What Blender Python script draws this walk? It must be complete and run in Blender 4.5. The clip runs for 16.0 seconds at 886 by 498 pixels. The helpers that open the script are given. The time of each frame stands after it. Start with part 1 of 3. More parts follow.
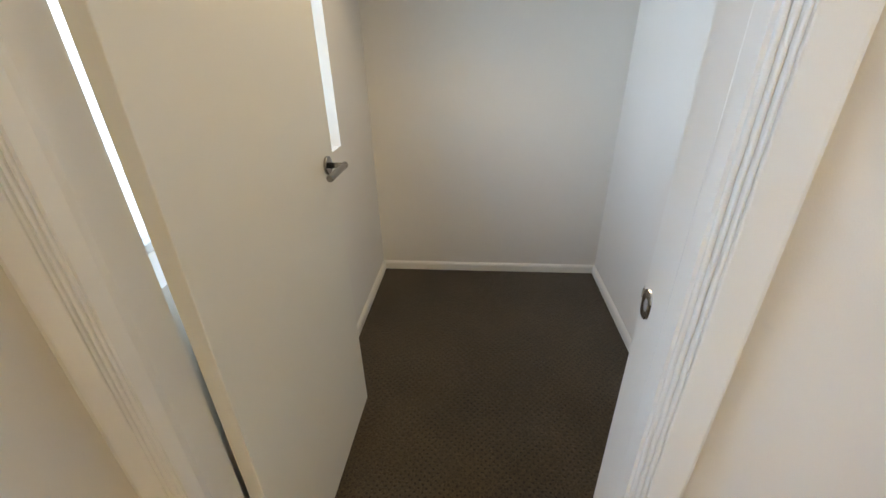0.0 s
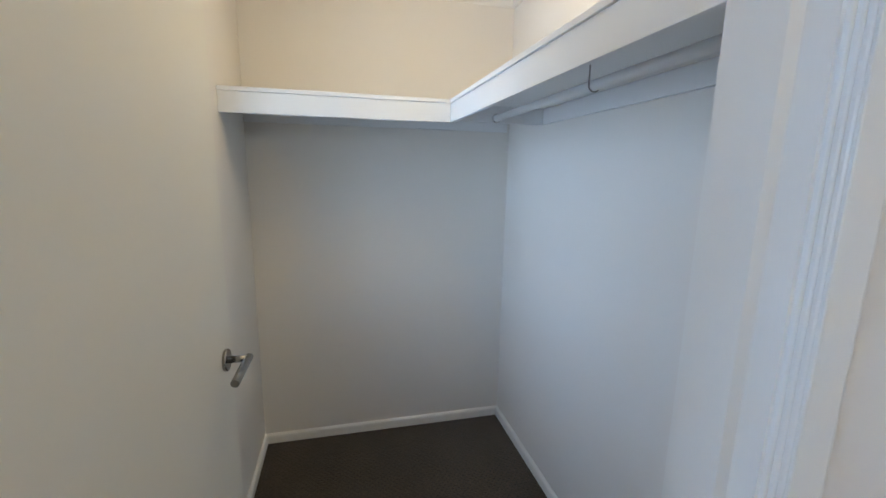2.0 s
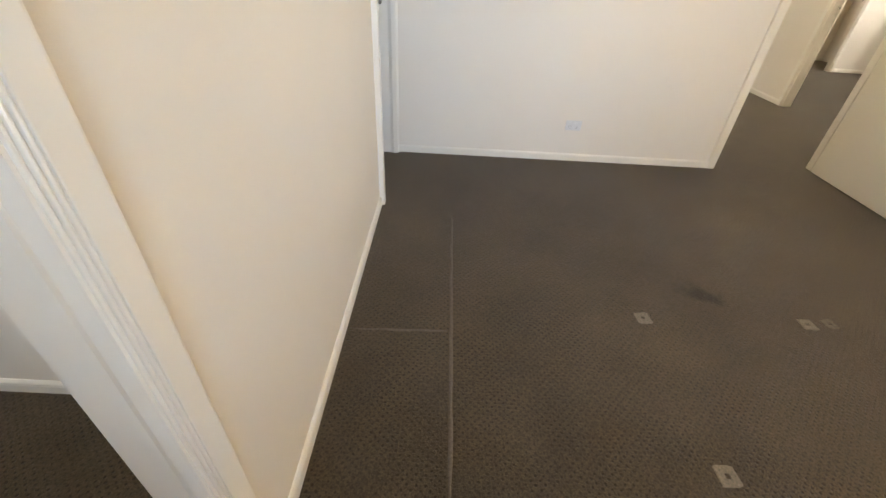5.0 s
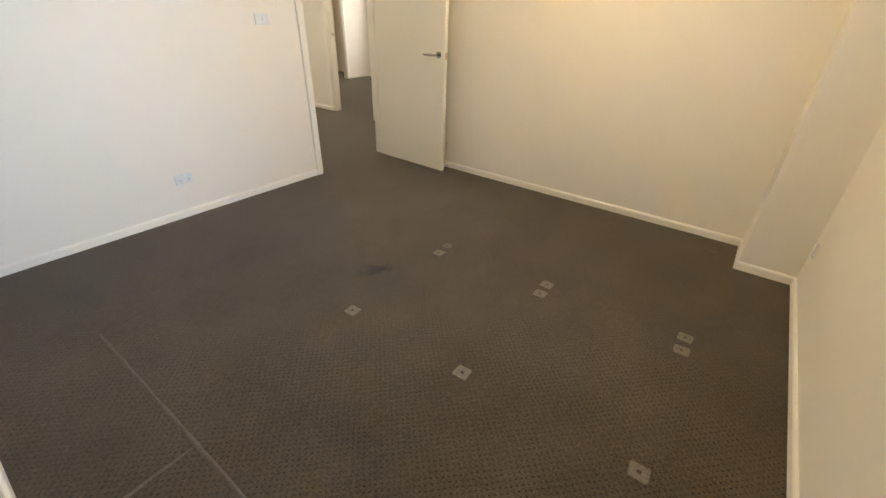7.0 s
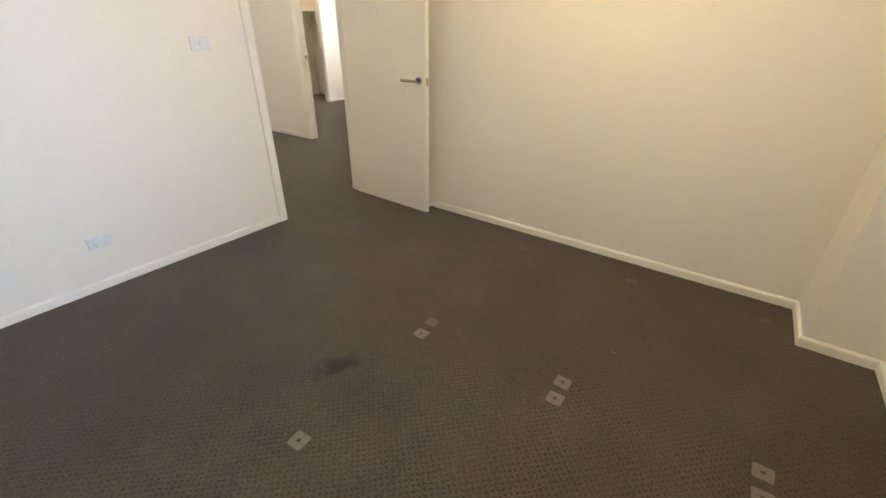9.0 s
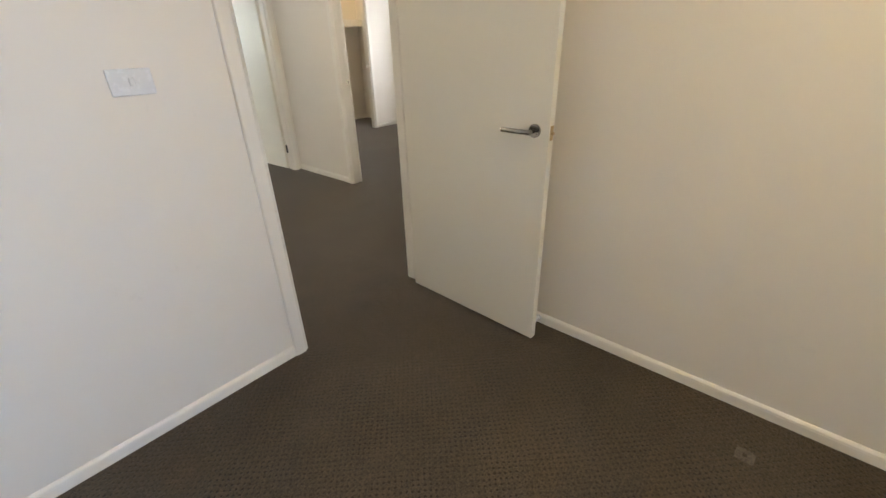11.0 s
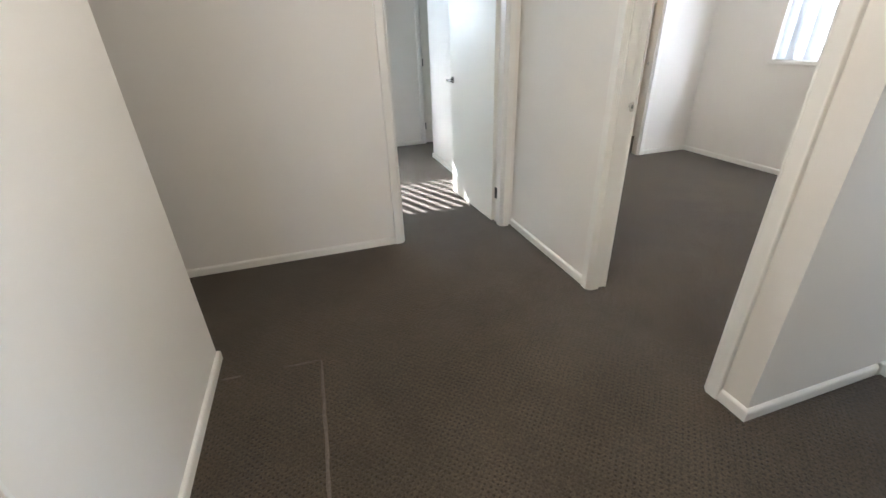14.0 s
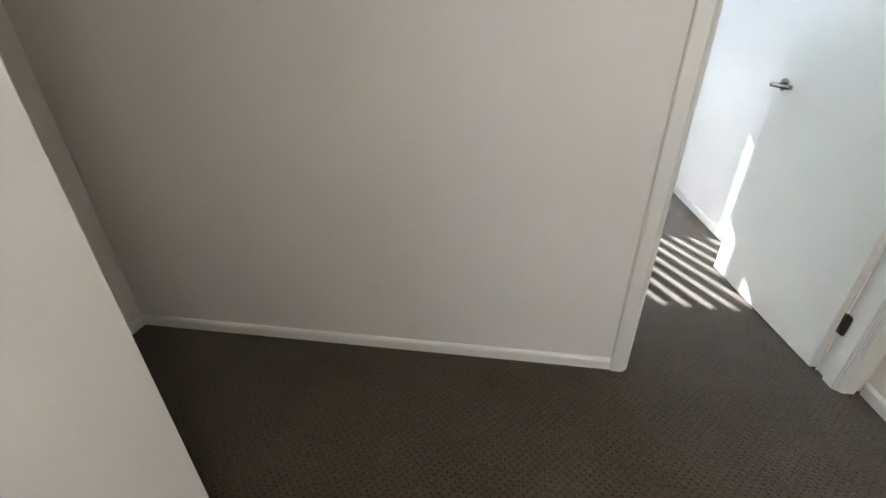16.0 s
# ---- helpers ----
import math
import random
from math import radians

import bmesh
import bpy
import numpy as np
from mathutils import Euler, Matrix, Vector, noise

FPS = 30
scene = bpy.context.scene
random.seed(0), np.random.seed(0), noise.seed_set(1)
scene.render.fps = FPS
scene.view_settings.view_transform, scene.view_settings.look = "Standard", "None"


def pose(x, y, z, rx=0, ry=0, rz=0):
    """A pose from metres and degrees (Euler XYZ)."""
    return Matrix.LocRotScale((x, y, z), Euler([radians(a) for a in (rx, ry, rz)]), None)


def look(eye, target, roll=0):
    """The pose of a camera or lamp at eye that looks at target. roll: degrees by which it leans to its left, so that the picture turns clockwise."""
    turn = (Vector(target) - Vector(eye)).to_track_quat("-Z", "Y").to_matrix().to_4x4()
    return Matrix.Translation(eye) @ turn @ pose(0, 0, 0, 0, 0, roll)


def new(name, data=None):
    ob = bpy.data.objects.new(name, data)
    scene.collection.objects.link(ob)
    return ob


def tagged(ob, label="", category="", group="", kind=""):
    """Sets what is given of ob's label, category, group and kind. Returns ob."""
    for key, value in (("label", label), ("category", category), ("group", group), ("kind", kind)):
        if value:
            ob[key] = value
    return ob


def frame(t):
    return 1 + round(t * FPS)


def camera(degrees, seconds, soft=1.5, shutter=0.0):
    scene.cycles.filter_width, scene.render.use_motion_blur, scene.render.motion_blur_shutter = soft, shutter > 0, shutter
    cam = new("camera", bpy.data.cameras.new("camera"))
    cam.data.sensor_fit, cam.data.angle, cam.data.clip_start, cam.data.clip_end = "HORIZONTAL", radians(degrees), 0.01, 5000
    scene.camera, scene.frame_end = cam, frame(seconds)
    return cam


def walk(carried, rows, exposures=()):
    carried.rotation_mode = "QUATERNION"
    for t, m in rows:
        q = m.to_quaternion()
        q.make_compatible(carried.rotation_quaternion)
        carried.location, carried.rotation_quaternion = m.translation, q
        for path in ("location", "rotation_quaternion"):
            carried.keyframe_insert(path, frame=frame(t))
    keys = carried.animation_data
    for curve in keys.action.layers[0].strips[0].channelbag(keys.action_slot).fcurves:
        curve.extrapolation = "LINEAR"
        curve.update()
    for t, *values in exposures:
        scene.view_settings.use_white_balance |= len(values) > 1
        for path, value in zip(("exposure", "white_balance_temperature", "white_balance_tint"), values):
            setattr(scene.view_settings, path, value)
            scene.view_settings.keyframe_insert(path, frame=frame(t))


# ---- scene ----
cam = camera(94.4, 16.0)
PATH = [
    (0, (0.397, -0.234, 1.332), (-1.371, -0.391, 0.409), -1.2),
    (0.5, (0.29, -0.33, 1.391), (-1.595, -0.096, 0.764), -0.4),
    (1, (0.255, -0.379, 1.463), (-1.65, 0.118, 1.111), 0.3),
    (1.5, (0.28, -0.388, 1.476), (-1.62, 0.184, 1.219), 0.3),
    (2, (0.275, -0.384, 1.455), (-1.634, 0.087, 1.088), 1.0),
    (2.5, (0.229, -0.297, 1.355), (-1.648, -0.024, 0.721), 3.7),
    (3, (0.192, -0.226, 1.306), (-1.604, 0.046, 0.469), 5.1),
    (3.5, (0.168, -0.269, 1.284), (-1.465, 0.382, 0.33), 3.6),
    (4, (0.179, -0.36, 1.274), (-1.044, 0.812, 0.214), 2.0),
    (4.2, (0.207, -0.365, 1.274), (-0.798, 0.975, 0.18), 2.1),
    (4.5, (0.282, -0.351, 1.267), (-0.388, 1.152, 0.13), 2.2),
    (4.8, (0.319, -0.3, 1.254), (0.068, 1.291, 0.069), 3.8),
    (5, (0.366, -0.313, 1.247), (0.389, 1.314, 0.084), 3.4),
    (5.2, (0.344, -0.301, 1.263), (0.698, 1.306, 0.127), 3.3),
    (7.3, (0.213, -0.336, 1.33), (1.642, 0.63, 0.32), 1.6),
    (7.5, (0.233, -0.322, 1.322), (1.679, 0.615, 0.307), 1.7),
    (8, (0.389, -0.283, 1.312), (1.856, 0.637, 0.311), 2.9),
    (8.5, (0.582, -0.215, 1.327), (2.04, 0.752, 0.358), 2.8),
    (9, (0.764, -0.001, 1.332), (2.208, 1.011, 0.387), 0.8),
    (9.5, (0.981, 0.217, 1.315), (2.407, 1.302, 0.427), -1.0),
    (9.7, (1.112, 0.313, 1.346), (2.512, 1.44, 0.471), -0.7),
    (11.8, (2.071, 1.668, 1.313), (3.359, 2.894, 0.397), -2.4),
    (12, (2.17, 1.787, 1.313), (3.43, 3.035, 0.389), -2.4),
    (12.5, (2.437, 2.068, 1.299), (3.526, 3.44, 0.333), -0.6),
    (13, (2.616, 2.389, 1.299), (3.601, 3.856, 0.363), -0.7),
    (13.5, (2.767, 2.704, 1.291), (3.553, 4.308, 0.393), -1.7),
    (14, (2.926, 2.996, 1.313), (3.438, 4.702, 0.403), -2.1),
    (14.5, (2.922, 3.318, 1.31), (3.309, 5.052, 0.391), -1.8),
    (15, (3.006, 3.623, 1.266), (3.17, 5.4, 0.364), -3.3),
    (15.3, (2.986, 3.839, 1.32), (3.028, 5.615, 0.402), -2.1),
    (15.5, (2.961, 4.007, 1.258), (2.949, 5.788, 0.347), -1.1),
    (15.7, (2.94, 4.151, 1.234), (2.843, 5.926, 0.318), -1.1),
    (16, (2.901, 4.315, 1.248), (2.619, 6.056, 0.304), -0.9),
]
EXPOSURE = [(0, 2.9, 6900, 10), (0.5, 2.75, 6900, 10), (1, 2.45, 6400, 10), (1.5, 2.25, 5800, 9), (2, 2.4, 5900, 9), (2.5, 2.6, 6400, 10), (3, 2.8, 7000, 10),
            (3.5, 2.9, 7100, 8), (4, 3.0, 7400, 8), (4.5, 3.05, 7700, 9), (5, 3.1, 7800, 10), (8.5, 3.15, 7000, 8), (9.7, 3.05, 6700, 8), (11.8, 2.75, 6400, 10), (12.5, 2.85, 6200, 10), (13, 2.95, 6100, 10),
            (13.5, 3.05, 5900, 10), (15, 3.05, 5550, 10), (16, 3.0, 5550, 10)]
walk(cam, [(t, look(eye, target, roll)) for t, eye, target, roll in PATH], EXPOSURE)

# ---- daylight ----
SUN = Vector((0.42, -0.90, -0.68)).normalized()
world = bpy.data.worlds.new("sky")
scene.world = world
world.use_nodes = True
wn = world.node_tree.nodes
sky = wn.new("ShaderNodeTexSky")
sky.sky_type = "NISHITA"
sky.sun_disc = False
sky.sun_elevation = math.asin(-SUN.z)
sky.sun_rotation = math.atan2(-SUN.x, -SUN.y)
wn["Background"].inputs["Strength"].default_value = 0.10
world.node_tree.links.new(sky.outputs[0], wn["Background"].inputs["Color"])

sun = new("sun", bpy.data.lights.new("sun", "SUN"))
sun.data.energy, sun.data.angle, sun.data.color = 5.0, radians(0.5), (1.0, 0.95, 0.88)
sun.matrix_world = look((0, 0, 8), Vector((0, 0, 8)) + SUN)


def sky_lamp(name, x, y, z, w, h, aim, watts, color=(0.80, 0.90, 1.0), spread=180):
    """Sky light that enters through one window's opening."""
    lamp = bpy.data.lights.new(name, "AREA")
    lamp.shape, lamp.size, lamp.size_y, lamp.energy, lamp.color = "RECTANGLE", w, h, watts, color
    lamp.spread = radians(spread)
    ob = new(name, lamp)
    ob.matrix_world = look((x, y, z), Vector((x, y, z)) + Vector(aim))
    return ob


BLUE = (0.46, 0.64, 1.0)
sky_lamp("sky_bedroom", 1.425, -1.03, 1.50, 2.23, 1.19, (0, 1, 0), 8.4, BLUE, 165)
sky_lamp("sky_closet", -0.75, -1.03, 1.50, 1.16, 1.15, (0, 1, 0), 2.2, (0.53, 0.70, 1.0), 135)
sky_lamp("sky_bedroom_two", 7.42, 5.40, 1.56, 1.6, 1.1, (-1, 0, 0), 24, (0.90, 0.94, 1.0))
sky_lamp("sky_far_room", 2.85, 8.92, 1.68, 1.3, 0.75, (0, -1, 0), 5.0, (0.70, 0.86, 1.0))
# added fill for the far room, through an unseen side opening
sky_lamp("fill_far_west", 0.96, 7.0, 1.50, 1.6, 1.2, (1, 0, 0), 1.2, (0.76, 0.88, 1.0))
sky_lamp("sky_stairs", 7.42, 3.26, 0.80, 0.7, 1.6, (-1, 0, 0), 3.0, (0.86, 0.92, 1.0))


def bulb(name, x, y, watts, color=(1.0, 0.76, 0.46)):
    """The warm lamp inside a ceiling fitting; hall and second bedroom's are added fill."""
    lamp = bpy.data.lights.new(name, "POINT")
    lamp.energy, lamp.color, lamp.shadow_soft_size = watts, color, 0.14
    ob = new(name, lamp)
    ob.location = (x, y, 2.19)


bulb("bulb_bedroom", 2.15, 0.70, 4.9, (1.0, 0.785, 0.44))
bulb("bulb_closet", -0.95, -0.10, 1.15, (1.0, 0.79, 0.48))
bulb("bulb_robe_two", 6.46, 7.40, 0.8)
# added fill light: no lamp is known in the hall
bulb("fill_hall", 3.25, 3.85, 3.7, (1.0, 0.92, 0.82))
# added fill that lifts the second bedroom's walls, no known source
bulb("fill_bedroom_two", 5.90, 5.40, 2.6, (1.0, 0.92, 0.82))


# ---- materials ----
def material(name):
    m = bpy.data.materials.new(name)
    m.use_nodes = True
    return m, m.node_tree.nodes, m.node_tree.links, m.node_tree.nodes["Principled BSDF"]


def noise_node(n, l, coord, scale, detail=3.0, rough=0.5):
    t = n.new("ShaderNodeTexNoise")
    t.inputs["Scale"].default_value, t.inputs["Detail"].default_value, t.inputs["Roughness"].default_value = scale, detail, rough
    l.new(coord, t.inputs["Vector"])
    return t.outputs["Fac"]


def ramp(n, l, fac, p0, c0, p1, c1):
    r = n.new("ShaderNodeValToRGB")
    r.color_ramp.elements[0].position, r.color_ramp.elements[0].color = p0, (*c0, 1)
    r.color_ramp.elements[1].position, r.color_ramp.elements[1].color = p1, (*c1, 1)
    l.new(fac, r.inputs["Fac"])
    return r.outputs["Color"]


def mixed(n, l, fac, a, b, kind="MIX"):
    x = n.new("ShaderNodeMix")
    x.data_type, x.blend_type = "RGBA", kind
    for socket, value in ((x.inputs[0], fac), (x.inputs[6], a), (x.inputs[7], b)):
        if isinstance(value, (int, float)):
            socket.default_value = value
        elif isinstance(value, tuple):
            socket.default_value = (*value, 1)
        else:
            l.new(value, socket)
    return x.outputs[2]


def maths(n, l, op, a, b=None, clamp=False):
    x = n.new("ShaderNodeMath")
    x.operation, x.use_clamp = op, clamp
    for socket, value in zip(x.inputs, (a, b)):
        if value is None:
            continue
        if isinstance(value, (int, float)):
            socket.default_value = value
        else:
            l.new(value, socket)
    return x.outputs[0]


def bump(n, l, height, strength, distance, bsdf):
    b = n.new("ShaderNodeBump")
    b.inputs["Strength"].default_value, b.inputs["Distance"].default_value = strength, distance
    l.new(height, b.inputs["Height"])
    l.new(b.outputs["Normal"], bsdf.inputs["Normal"])


def paint(name, base, dark, roughness, grain, relief, scuffs=0.0):
    m, n, l, p = material(name)
    geo = n.new("ShaderNodeNewGeometry").outputs["Position"]
    wide = noise_node(n, l, geo, 1.3, 4)
    fine = noise_node(n, l, geo, grain, 2)
    col = ramp(n, l, wide, 0.30, dark, 0.72, base)
    if scuffs:
        spots = noise_node(n, l, geo, 9.0, 6, 0.7)
        mask = ramp(n, l, spots, 0.66, (0, 0, 0), 0.80, (1, 1, 1))
        col = mixed(n, l, maths(n, l, "MULTIPLY", mask, scuffs), col, tuple(c * 0.72 for c in dark))
    l.new(col, p.inputs["Base Color"])
    rr = ramp(n, l, wide, 0.2, (roughness - 0.05,) * 3, 0.8, (roughness + 0.07,) * 3)
    l.new(rr, p.inputs["Roughness"])
    bump(n, l, fine, relief, 0.0006, p)
    return m


WALL = paint("wall_paint", (0.80, 0.755, 0.685), (0.775, 0.728, 0.655), 0.62, 420, 0.25, 0.25)
CEIL = paint("ceiling_paint", (0.84, 0.81, 0.75), (0.82, 0.79, 0.73), 0.8, 300, 0.2)
TRIM = paint("trim_enamel", (0.82, 0.785, 0.715), (0.795, 0.76, 0.69), 0.38, 60, 0.03, 0.2)
LEAF = paint("door_enamel", (0.79, 0.755, 0.665), (0.775, 0.738, 0.645), 0.42, 220, 0.15, 0.1)


def carpet():
    m, n, l, p = material("loop_pile_carpet")
    geo = n.new("ShaderNodeNewGeometry").outputs["Position"]
    sep = n.new("ShaderNodeSeparateXYZ")
    wob = n.new("ShaderNodeTexNoise")
    wob.inputs["Scale"].default_value = 22
    l.new(geo, wob.inputs["Vector"])
    shift = n.new("ShaderNodeVectorMath")
    shift.operation = "MULTIPLY_ADD"
    l.new(wob.outputs["Color"], shift.inputs[0])
    shift.inputs[1].default_value = (0.014, 0.014, 0)
    l.new(geo, shift.inputs[2])
    l.new(shift.outputs[0], sep.inputs[0])
    k = 2 * math.pi / 0.0280
    sx = maths(n, l, "SINE", maths(n, l, "MULTIPLY", sep.outputs["X"], k))
    sy = maths(n, l, "SINE", maths(n, l, "MULTIPLY", sep.outputs["Y"], k))
    lattice = maths(n, l, "MULTIPLY", sx, sy)
    pit = n.new("ShaderNodeMapRange")
    pit.interpolation_type = "SMOOTHSTEP"
    pit.inputs["From Min"].default_value, pit.inputs["From Max"].default_value = 0.38, 0.80
    l.new(lattice, pit.inputs["Value"])
    fade = ramp(n, l, noise_node(n, l, geo, 6.0, 4, 0.65), 0.34, (0.30, 0.30, 0.30), 0.66, (1, 1, 1))
    dots = maths(n, l, "MULTIPLY", pit.outputs[0], fade)
    loops = n.new("ShaderNodeTexVoronoi")
    loops.inputs["Scale"].default_value = 190
    l.new(geo, loops.inputs["Vector"])
    fibre = noise_node(n, l, geo, 650, 3, 0.7)
    wide = noise_node(n, l, geo, 0.9, 5, 0.6)
    base = ramp(n, l, wide, 0.28, (0.060, 0.0460, 0.0315), 0.74, (0.089, 0.0695, 0.0480))
    tread = noise_node(n, l, geo, 3.4, 5, 0.62)
    base = mixed(n, l, 0.7, base, ramp(n, l, tread, 0.30, (0.78, 0.78, 0.77), 0.72, (1.20, 1.20, 1.19)), "MULTIPLY")
    base = mixed(n, l, 0.55, base, ramp(n, l, fibre, 0.3, (0.6, 0.6, 0.6), 0.75, (1.35, 1.33, 1.3)), "MULTIPLY")
    nub = noise_node(n, l, geo, 170, 2, 0.6)
    base = mixed(n, l, 0.9, base, ramp(n, l, nub, 0.34, (0.66, 0.66, 0.66), 0.66, (1.34, 1.33, 1.31)), "MULTIPLY")
    mottle = noise_node(n, l, geo, 48, 3, 0.6)
    base = mixed(n, l, 0.8, base, ramp(n, l, mottle, 0.32, (0.80, 0.80, 0.80), 0.68, (1.22, 1.21, 1.19)), "MULTIPLY")
    base = mixed(n, l, maths(n, l, "MULTIPLY", dots, 0.8), base, (0.012, 0.009, 0.007))
    # dark spill on the bedroom carpet
    off = n.new("ShaderNodeVectorMath")
    off.operation = "SUBTRACT"
    l.new(geo, off.inputs[0])
    off.inputs[1].default_value = (1.62, 1.17, 0)
    rot = n.new("ShaderNodeVectorRotate")
    rot.rotation_type = "Z_AXIS"
    rot.inputs["Angle"].default_value = 0.5
    l.new(off.outputs[0], rot.inputs["Vector"])
    squash = n.new("ShaderNodeVectorMath")
    squash.operation = "MULTIPLY"
    l.new(rot.outputs[0], squash.inputs[0])
    squash.inputs[1].default_value = (1.0, 2.0, 1.0)
    dist = n.new("ShaderNodeVectorMath")
    dist.operation = "LENGTH"
    l.new(squash.outputs[0], dist.inputs[0])
    blot = maths(n, l, "SUBTRACT", maths(n, l, "ADD", 0.02, maths(n, l, "MULTIPLY", noise_node(n, l, geo, 17, 4), 0.24)), dist.outputs["Value"])
    blot = maths(n, l, "MULTIPLY", blot, 9.0, True)
    base = mixed(n, l, maths(n, l, "MULTIPLY", blot, 0.8), base, (0.014, 0.010, 0.007))
    l.new(base, p.inputs["Base Color"])
    p.inputs["Roughness"].default_value = 0.95
    p.inputs["Specular IOR Level"].default_value = 0.12
    p.inputs["Sheen Weight"].default_value = 0.2
    p.inputs["Sheen Roughness"].default_value = 0.5
    h = maths(n, l, "SUBTRACT", maths(n, l, "ADD", maths(n, l, "MULTIPLY", loops.outputs["Distance"], -0.6), maths(n, l, "MULTIPLY", fibre, 0.5)), maths(n, l, "MULTIPLY", dots, 0.7))
    bump(n, l, h, 0.65, 0.003, p)
    return m


CARPET = carpet()


def plain(name, color, roughness, metal=0.0, spread=0.06, scale=60):
    m, n, l, p = material(name)
    geo = n.new("ShaderNodeNewGeometry").outputs["Position"]
    f = noise_node(n, l, geo, scale, 4, 0.6)
    l.new(ramp(n, l, f, 0.3, tuple(c * (1 - spread) for c in color), 0.7, tuple(min(1, c * (1 + spread)) for c in color)), p.inputs["Base Color"])
    l.new(ramp(n, l, f, 0.3, (max(0.03, roughness - 0.06),) * 3, 0.7, (roughness + 0.06,) * 3), p.inputs["Roughness"])
    p.inputs["Metallic"].default_value = metal
    return m


STEEL = plain("brushed_steel", (0.36, 0.34, 0.315), 0.22, 1.0, 0.08, 400)
CHROME = plain("polished_chrome", (0.78, 0.77, 0.75), 0.16, 1.0)
BRASS = plain("worn_brass", (0.50, 0.36, 0.20), 0.35, 1.0)
DARK = plain("dark_metal", (0.06, 0.055, 0.05), 0.4, 0.8)
# near-black standing in for the shade inside socket slots
HOLE = plain("painted_slot_shade", (0.02, 0.018, 0.016), 0.9)
# grey that carries the shade inside the latch hole
RECESS = plain("shaded_timber_recess", (0.30, 0.29, 0.27), 0.7)
PLASTIC = plain("white_plastic", (0.74, 0.75, 0.76), 0.25, 0.0, 0.02)
MELAMINE = paint("white_melamine", (0.80, 0.79, 0.765), (0.785, 0.775, 0.75), 0.45, 200, 0.08)
ALU = plain("white_aluminium", (0.76, 0.76, 0.75), 0.35, 0.0, 0.03)
FLAT_PILE = plain("flattened_carpet", (0.175, 0.150, 0.120), 0.95, 0.0, 0.38, 190)
FAINT_PILE = plain("half_risen_carpet", (0.125, 0.106, 0.083), 0.95, 0.0, 0.40, 120)
SEAM = plain("carpet_seam", (0.112, 0.094, 0.074), 0.95, 0.0, 0.3, 120)


def blind_cloth():
    m, n, l, p = material("blind_cloth")
    geo = n.new("ShaderNodeNewGeometry").outputs["Position"]
    weave = noise_node(n, l, geo, 300, 2)
    col = ramp(n, l, weave, 0.3, (0.74, 0.76, 0.78), 0.7, (0.82, 0.83, 0.84))
    l.new(col, p.inputs["Base Color"])
    p.inputs["Roughness"].default_value = 0.8
    t = n.new("ShaderNodeBsdfTranslucent")
    l.new(col, t.inputs["Color"])
    x = n.new("ShaderNodeMixShader")
    x.inputs[0].default_value = 0.6
    l.new(p.outputs[0], x.inputs[1])
    l.new(t.outputs[0], x.inputs[2])
    l.new(x.outputs[0], n["Material Output"].inputs["Surface"])
    return m


BLIND = blind_cloth()
GLASS, _n, _l, _p = material("window_glass")
_p.inputs["Transmission Weight"].default_value = 1.0
_p.inputs["Roughness"].default_value = 0.0
_p.inputs["IOR"].default_value = 1.45
OPAL, _n, _l, _p = material("opal_glass")
_p.inputs["Base Color"].default_value = (0.85, 0.82, 0.75, 1)
_p.inputs["Emission Color"].default_value = (1.0, 0.78, 0.5, 1)
_p.inputs["Emission Strength"].default_value = 1.2
GROUND = plain("lawn", (0.06, 0.085, 0.03), 0.9, 0.0, 0.4, 3)


# ---- building helpers ----
def mesh_of(bm, name, mat):
    bmesh.ops.recalc_face_normals(bm, faces=bm.faces)
    me = bpy.data.meshes.new(name)
    bm.to_mesh(me)
    bm.free()
    me.materials.append(mat)
    return me


def part(name, bm, mat, parent=None, label=""):
    """Links a bmesh as one mesh object, under a thing or a part where one is given."""
    ob = new(name, mesh_of(bm, name, mat))
    if parent:
        ob.parent = parent
    return tagged(ob, label) if label else ob


def root(name, label, category, kind="", group="", at=(0, 0, 0)):
    ob = new(name)
    ob.empty_display_size = 0.1
    ob.location = at
    return tagged(ob, label, category, group, kind)


def box(bm, x0, x1, y0, y1, z0, z1):
    v = [bm.verts.new((x, y, z)) for x in (x0, x1) for y in (y0, y1) for z in (z0, z1)]
    for f in ((0, 1, 3, 2), (4, 6, 7, 5), (0, 4, 5, 1), (2, 3, 7, 6), (0, 2, 6, 4), (1, 5, 7, 3)):
        bm.faces.new([v[i] for i in f])
    return bm


def soft_box(x0, x1, y0, y1, z0, z1, r=0.003, seg=2):
    bm = box(bmesh.new(), x0, x1, y0, y1, z0, z1)
    bmesh.ops.bevel(bm, geom=bm.edges[:], offset=r, segments=seg, affect="EDGES", profile=0.5)
    return bm


def rod(p0, p1, r, seg=20, r1=None, bevel=0.0):
    p0, p1 = Vector(p0), Vector(p1)
    d = p1 - p0
    bm = bmesh.new()
    bmesh.ops.create_cone(bm, cap_ends=True, segments=seg, radius1=r, radius2=r if r1 is None else r1, depth=d.length)
    if bevel:
        rims = [e for e in bm.edges if abs(e.verts[0].co.z - e.verts[1].co.z) < 1e-6]
        bmesh.ops.bevel(bm, geom=rims, offset=bevel, segments=2, affect="EDGES", profile=0.5)
    bmesh.ops.transform(bm, matrix=Matrix.Translation((p0 + p1) / 2) @ d.to_track_quat("Z", "Y").to_matrix().to_4x4(), verts=bm.verts)
    for f in bm.faces:
        f.smooth = len(f.verts) == 4
    return bm


